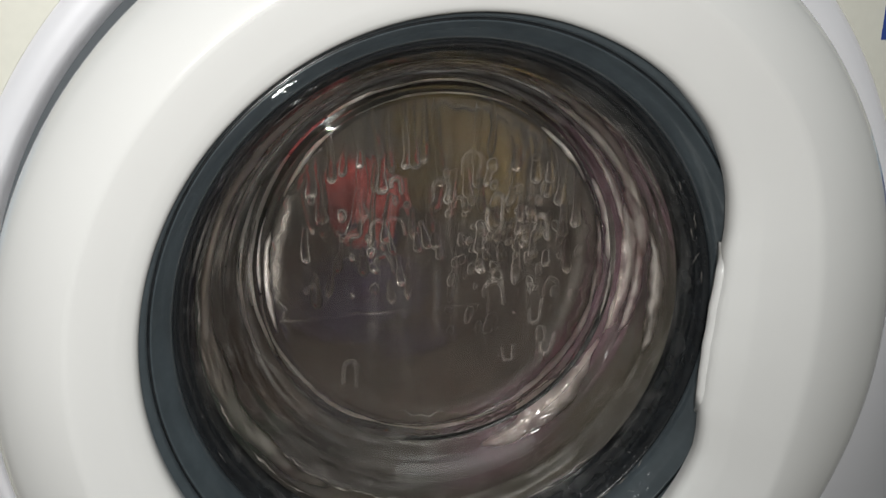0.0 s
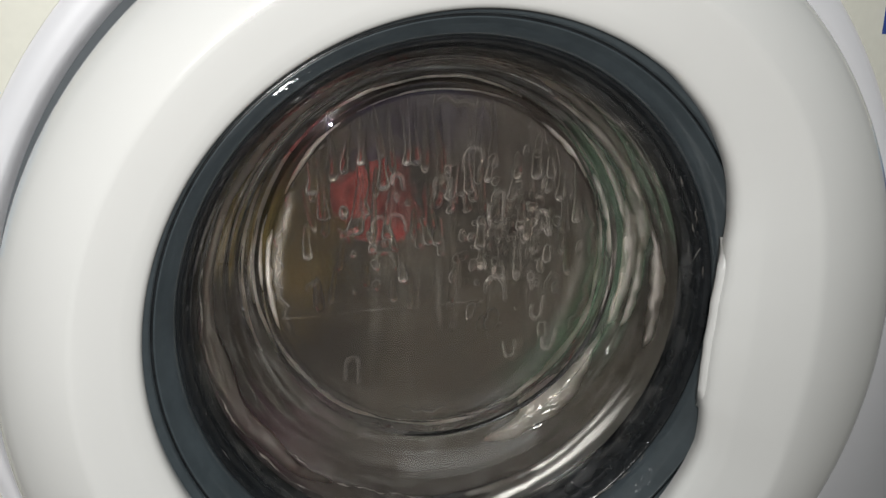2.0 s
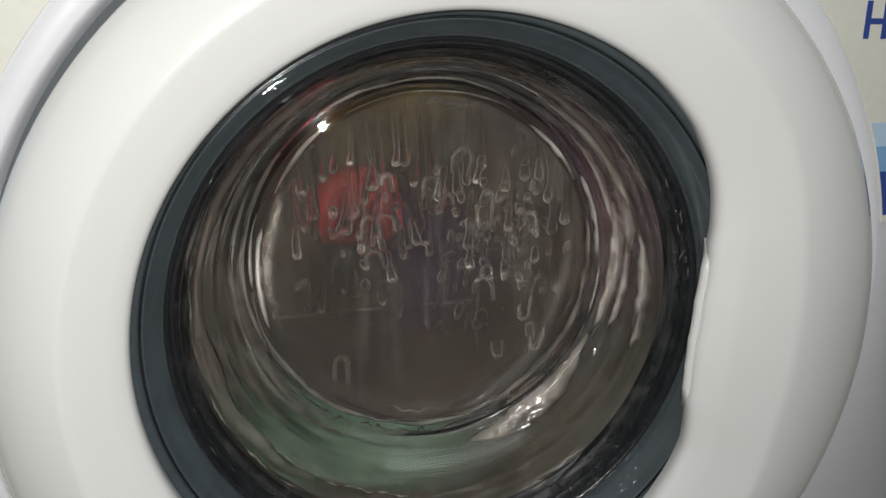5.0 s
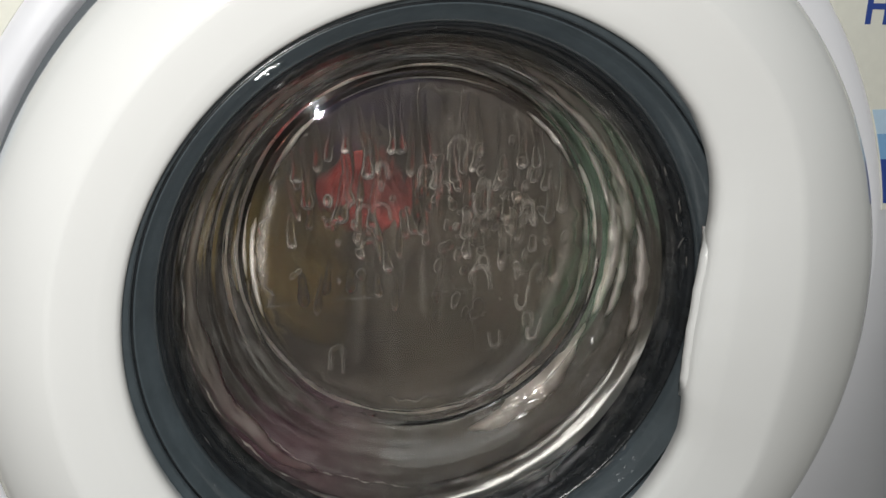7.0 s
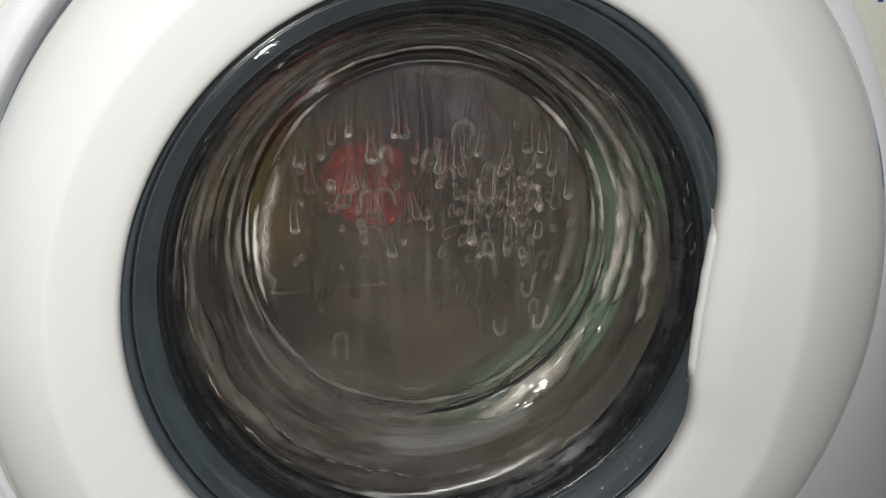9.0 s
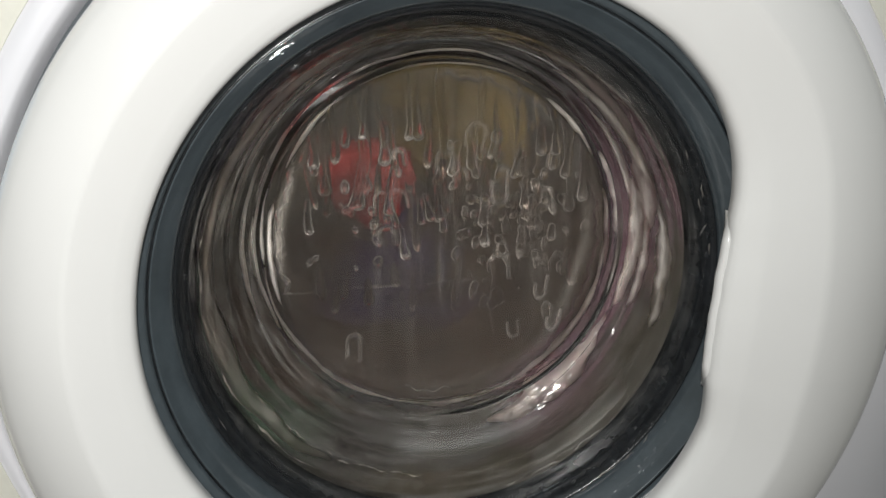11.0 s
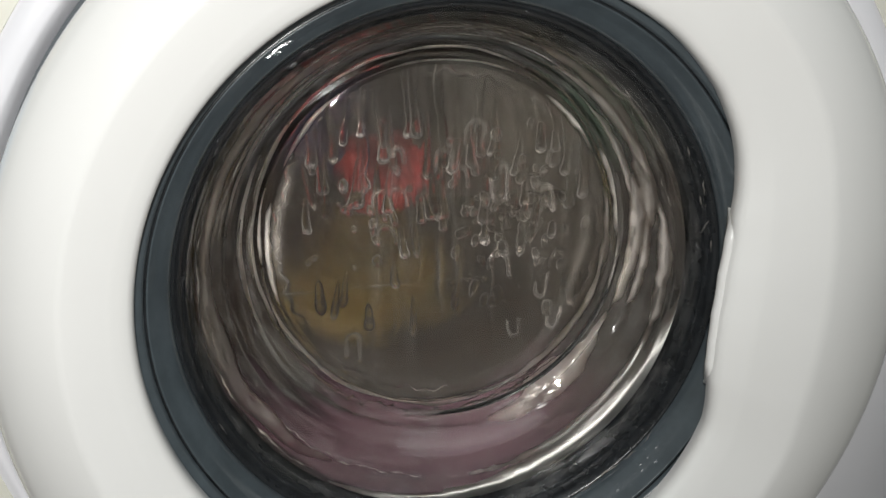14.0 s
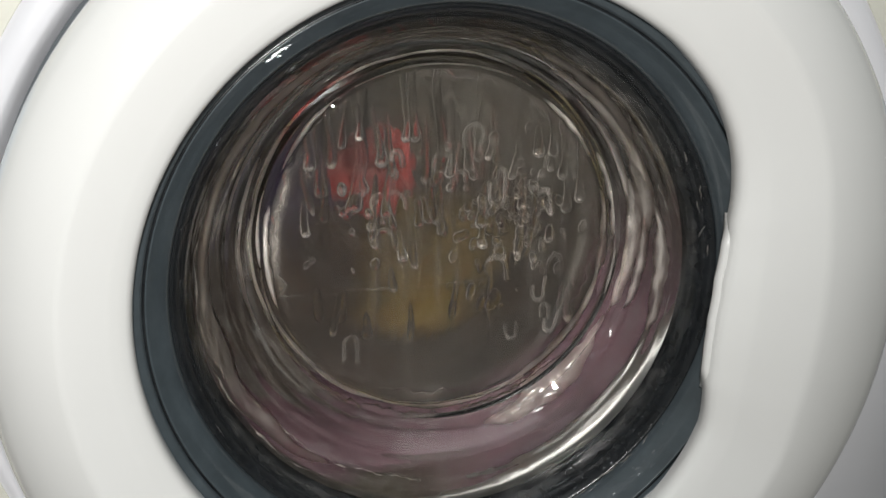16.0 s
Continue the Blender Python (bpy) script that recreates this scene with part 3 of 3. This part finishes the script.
def froth_line(a0, a1, r, y, seed, width):
    """A wavy line of froth left on the wet side of the bowl near its rim."""
    rings = []
    n = int(abs(a1 - a0) * 2.2)
    for i in range(n + 1):
        a = radians(a0 + (a1 - a0) * i / n)
        q = Vector((math.cos(a) * 9, math.sin(a) * 9, seed))
        rr = r + 0.0022 * noise.noise(q) + 0.0012 * noise.noise(q * 3)
        yy = y + 0.5 * (r - rr)
        w = width * max(0.05, 0.22 + 1.3 * noise.noise(q * 2.3)) * min(1, i / 6, (n - i) / 6 + 0.05)
        rings.append([((rr + w * math.cos(b) * 1.6) * math.cos(a), yy + w * math.sin(b) * 0.8, (rr + w * math.cos(b) * 1.6) * math.sin(a)) for b in np.linspace(0, 2 * math.pi, 9)[:-1]])
    ob = part("froth", loft(rings), FROTH)
    ob.location = (0, 0, DOOR_Z)
    tagged(ob, "thin wavy line of froth on the glass rim", "froth", kind="stuff")


def suds_light_patch(deg0, deg1, f0, f1, width, density, seed):
    """A drawn-out milky patch on the wet side of the bowl, suds and painted-in light, from one place to another."""
    n, m = max(16, int(abs(deg1 - deg0) * 1.4)), 9
    rings, dens = [], []
    for i in range(n + 1):
        u = i / n
        q = Vector((u * 5, seed * 3.1, 0))
        w = width * max(0.02, math.sin(math.pi * u) ** 0.6) * (1 + 0.5 * noise.noise(q))
        f = f0 + (f1 - f0) * u + 0.35 * width * noise.noise(q * 1.7)
        deg = deg0 + (deg1 - deg0) * u
        top = [wall_point(f + w * v, deg, 0.00035 + 0.0004 * (1 - v * v)) for v in np.linspace(-1, 1, m)]
        low = [wall_point(f + w * v, deg, 0.00030) for v in np.linspace(1, -1, m)]
        rings.append(low[::-1] + top[::-1])
        shade = [density * (1 - abs(v)) ** 1.3 * (0.85 + 0.6 * noise.noise(Vector((u * 9, v * 1.6, seed)))) * min(1, 6 * u, 6 * (1 - u)) for v in np.linspace(-1, 1, m)]
        dens += shade + shade[::-1]
    ob = part("froth", loft(rings), SUDS_LIGHT)
    milky(ob.data, np.clip(dens, 0, 1))
    ob.location = (0, 0, DOOR_Z)
    ob.visible_shadow = False
    tagged(ob, "milky streak of suds and imitated light on the glass wall", "froth", kind="stuff")


def glints():
    """Small smooth ripples added on the bowl's lower corner and on the dark bezel, tilted to catch the torch as
    glints.
    """
    rng = random.Random(8)
    bm = bmesh.new()

    def ripple(place, deg, size, lean=-22, rise=-26):
        tilt = Matrix.Rotation(radians(rise + rng.gauss(0, 4)), 4, "X") @ Matrix.Rotation(radians(lean + rng.gauss(0, 4)), 4, "Z")
        along = Matrix.Rotation(-radians(deg + 90 + rng.gauss(0, 14)), 4, "Y")
        m = Matrix.Translation(place) @ tilt @ along @ Matrix.Diagonal((size * rng.uniform(1.2, 3.4), size * 0.09, size * rng.uniform(0.5, 0.9), 1))
        bmesh.ops.create_icosphere(bm, subdivisions=3, radius=1, matrix=m)

    for k in range(90):
        deg = rng.gauss(-60, 8) if k < 60 else rng.uniform(-110, -25)
        ripple(wall_point(rng.uniform(3.4, 4.9), deg, 0.0004), deg, rng.uniform(0.0006, 0.0014))
    for k in range(9):
        deg = 126 + rng.gauss(0, 1.6)
        px, pz, py = rim_point(deg, 0.1522)
        ripple((px, py, pz), deg, rng.uniform(0.0008, 0.0014), 0, -2)
    ob = part("glint_ripples", bm, GLINT)
    ob.location = (0, 0, DOOR_Z)
    ob.visible_shadow = False
    tagged(ob, "small added ripples that catch the torch as glints", "water", kind="stuff")


def beads():
    """Small beads of water on the black seal and the bowl's rim."""
    rng = random.Random(21)
    bm = bmesh.new()
    for k in range(190):
        if k < 150:
            a = radians(rng.choice((rng.gauss(160, 35), rng.gauss(-52, 12), rng.gauss(25, 14), rng.uniform(0, 360))))
            r, y = rng.uniform(0.1415, 0.1450), 0.0
            y = float(np.interp(r, (0.1415, 0.1432, 0.1450), (0.040, 0.030, 0.0225))) - 0.0003
        else:
            a = radians(rng.gauss(-55, 12))
            r = rng.uniform(0.1475, 0.1515)
            y = float(np.interp(r, (0.1472, 0.1512), (0.0195, 0.0075))) - 0.0003
        size = rng.uniform(0.0003, 0.0010) * (1.5 if rng.random() < 0.15 else 1)
        m = Matrix.Translation((r * math.cos(a), y, r * math.sin(a))) @ Matrix.Rotation(a, 4, "Y").inverted() @ Matrix.Diagonal((size, size * 0.8, size * rng.uniform(0.8, 2.4), 1))
        bmesh.ops.create_icosphere(bm, subdivisions=2, radius=1, matrix=m)
    ob = part("water_beads", bm, BEAD)
    ob.location = (0, 0, DOOR_Z)
    ob.visible_shadow = False
    tagged(ob, "tiny water beads on the black door seal", "water", kind="stuff")


froth_line(105, 232, 0.1388, 0.0505, 1, 0.0009)
froth_line(-72, -40, 0.1455, 0.0208, 11, 0.0005)
froth_line(112, 200, 0.1362, 0.0570, 5, 0.0006)
froth_line(-78, -38, 0.1400, 0.0480, 2, 0.00045)
froth_line(10, 60, 0.1372, 0.0550, 3, 0.00035)
froth_line(195, 262, 0.1330, 0.0640, 7, 0.00045)
# suds and painted torch light: beside the end face, on the upper corner, down the wall, and thin arcs round the bowl
for k, patch in enumerate(((164, 198, 7.2, 7.15, 0.50, 0.75), (160, 184, 6.2, 6.35, 0.22, 0.34), (28, 54, 6.9, 7.25, 0.40, 0.42), (124, 152, 6.9, 7.25, 0.34, 0.30),
                           (28, -2, 5.6, 5.3, 0.34, 0.52), (20, -24, 3.5, 4.3, 0.70, 0.56), (10, -20, 2.9, 3.3, 0.30, 0.40), (14, -20, 2.0, 1.7, 0.50, 0.60), (36, 4, 2.6, 2.9, 0.60, 0.34), (60, 16, 3.4, 2.2, 0.50, 0.32),
                           (48, 10, 4.4, 4.0, 0.40, 0.28), (16, -30, 7.25, 7.05, 0.55, 0.26), (-16, -70, 7.3, 7.2, 0.55, 0.16), (-26, -78, 4.4, 4.1, 0.70, 0.30),
                           (140, 205, 5.1, 5.2, 0.18, 0.20), (150, 200, 4.0, 4.2, 0.20, 0.18), (118, 170, 3.0, 2.8, 0.20, 0.12), (185, 250, 5.9, 6.0, 0.24, 0.16),
                           (60, 118, 6.9, 6.9, 0.24, 0.26), (64, 125, 5.4, 5.3, 0.24, 0.20), (232, 300, 6.4, 6.6, 0.34, 0.14), (104, 176, 1.2, 1.4, 0.55, 0.12), (150, 236, 1.3, 1.6, 0.60, 0.11),
                           (70, 30, 1.9, 2.3, 0.55, 0.14))):
    suds_light_patch(*patch, k)
beads()


def drip(x, z, y, length, lean, seed, width):
    """A short wet scratch-like drip on the dark bezel."""
    rings = []
    for i in range(15):
        u = i / 14
        cx = x + lean * length * u + 0.0008 * noise.noise(Vector((u * 4, seed, 0)))
        w = width * math.sin(math.pi * min(0.98, max(0.03, u)))
        rings.append([(cx + w * math.cos(b), y + 0.6 * w * math.sin(b), z - length * u + 0.3 * w * math.sin(b)) for b in np.linspace(0, 2 * math.pi, 7)[:-1]])
    ob = part("water_drip", loft(rings), FROTH)
    ob.location = (0, 0, DOOR_Z)
    tagged(ob, "thin drip of water on the dark door rim", "water drip", "drips on the rim")


def rim_point(deg, r):
    """A place on the dark rim; its depth follows the bezel and the seal."""
    y = float(np.interp(r, (0.1405, 0.1432, 0.1450, 0.1468, 0.1500, 0.1524), (0.046, 0.030, 0.0225, 0.0195, 0.0088, 0.0052)))
    return r * math.cos(radians(deg)), r * math.sin(radians(deg)), y - 0.0004


for k, (deg, r, length, lean) in enumerate(((19, 0.1430, 0.016, 0.35), (22, 0.1442, 0.010, 0.2), (16, 0.1436, 0.012, 0.45), (12, 0.1438, 0.007, -0.6), (24, 0.1475, 0.006, 0.9),
                                            (8, 0.1440, 0.009, 0.1), (30, 0.1436, 0.006, 0.3), (196, 0.1432, 0.010, 0.1), (204, 0.1440, 0.012, 0.4))):
    px, pz, py = rim_point(deg, r)
    drip(px, pz, py, length, lean, k, 0.00045)

glints()

# ---- stickers and lettering on the cabinet ----
def stickers(thing):
    """Paper stickers cut round beside the door, one with a blue letter and stepped blue blocks."""
    cx, cut = 0.0107, 0.2412
    right = part("sticker", slab(sector(cut, 0.345, 11.0, 50, cx, 0, 40), -0.0002, -0.0010), PAPER, thing, "cream sticker with a blue letter and blue blocks", False)
    left = part("sticker", slab(sector(cut, 0.33, 132, 200, cx, 0, 40), -0.0002, -0.0010), PAPER, thing, "cream sticker with a pale blue block", False)

    def block(parent, side, z0, z1, mat):
        """A coloured block whose inner edge follows the sticker's round cut."""
        inner = [(cx + side * math.sqrt((cut + 0.0006) ** 2 - z * z), z) for z in np.linspace(z0, z1, 8)]
        part("printed_block", slab(inner + [(side * 0.295, z1), (side * 0.295, z0)], -0.0008, -0.0013), mat, parent, smooth=False)

    block(right, 1, 0.0893, 0.1025, PALE)
    block(right, 1, 0.0752, 0.0893, MID)
    block(right, 1, 0.0500, 0.0752, INK)
    block(left, -1, 0.0600, 0.1234, PALE)
    # the letter H, of three strokes
    bm = slab([(0.2163, 0.1464), (0.2197, 0.1464), (0.2197, 0.1538), (0.2275, 0.1538), (0.2275, 0.1464), (0.2309, 0.1464), (0.2309, 0.1655), (0.2275, 0.1655),
               (0.2275, 0.1568), (0.2197, 0.1568), (0.2197, 0.1655), (0.2163, 0.1655)], -0.0008, -0.0013)
    part("letter", bm, INK, right, "dark blue letter H", False)


stickers(MACHINE)

# ---- what moves ----
# the clockwise angle of the ochre shirt, as the drum turns
TURNS = ((0, 60), (0.5, 40), (1, 245), (1.5, 22), (2, 255), (2.5, 250), (3, 135), (3.5, 25), (4, 160), (4.5, 35), (7, 240), (7.5, 260), (8, 195),
         (8.5, 5), (9, 275), (11.5, 350), (12, 60), (12.5, 15), (13, 335), (13.5, 220), (14, 190), (14.5, 275), (15, 265), (15.5, 240), (16, 150))
PER_FRAME = 68.0


def spin_angles():
    """Degrees clockwise for every film frame, near a constant speed."""
    out, total = [], float(TURNS[0][1])
    for (t0, a0), (t1, a1) in zip(TURNS, TURNS[1:]):
        n = frame(t1) - frame(t0)
        want = n * PER_FRAME
        step = want + ((a1 - total - want + 180) % 360) - 180
        out += [((frame(t0) - 1 + k) / FPS, total + step * k / n) for k in range(n)]
        total += step
    return out + [(TURNS[-1][0], total)]


def motions():
    spin = spin_angles()
    walk(DRUM, [(t, pose(AXIS[0], 0, AXIS[1], 0, a, 0)) for t, a in spin])
    for ob in CLOTHES:
        walk(ob, [(t, pose(AXIS[0], 0, AXIS[1] + DOOR_Z, 0, a, 0)) for t, a in spin])
    rng = random.Random(3)
    for ob, speed in DROPS:
        x, y, z = ob.location
        rows, drop = [], 0.0
        for t in range(17):
            rows.append((float(t), pose(x, y, z - drop)))
            drop += speed * rng.choice((0.1, 0.2, 0.6, 1.2, 2.6))
        walk(ob, rows)


motions()
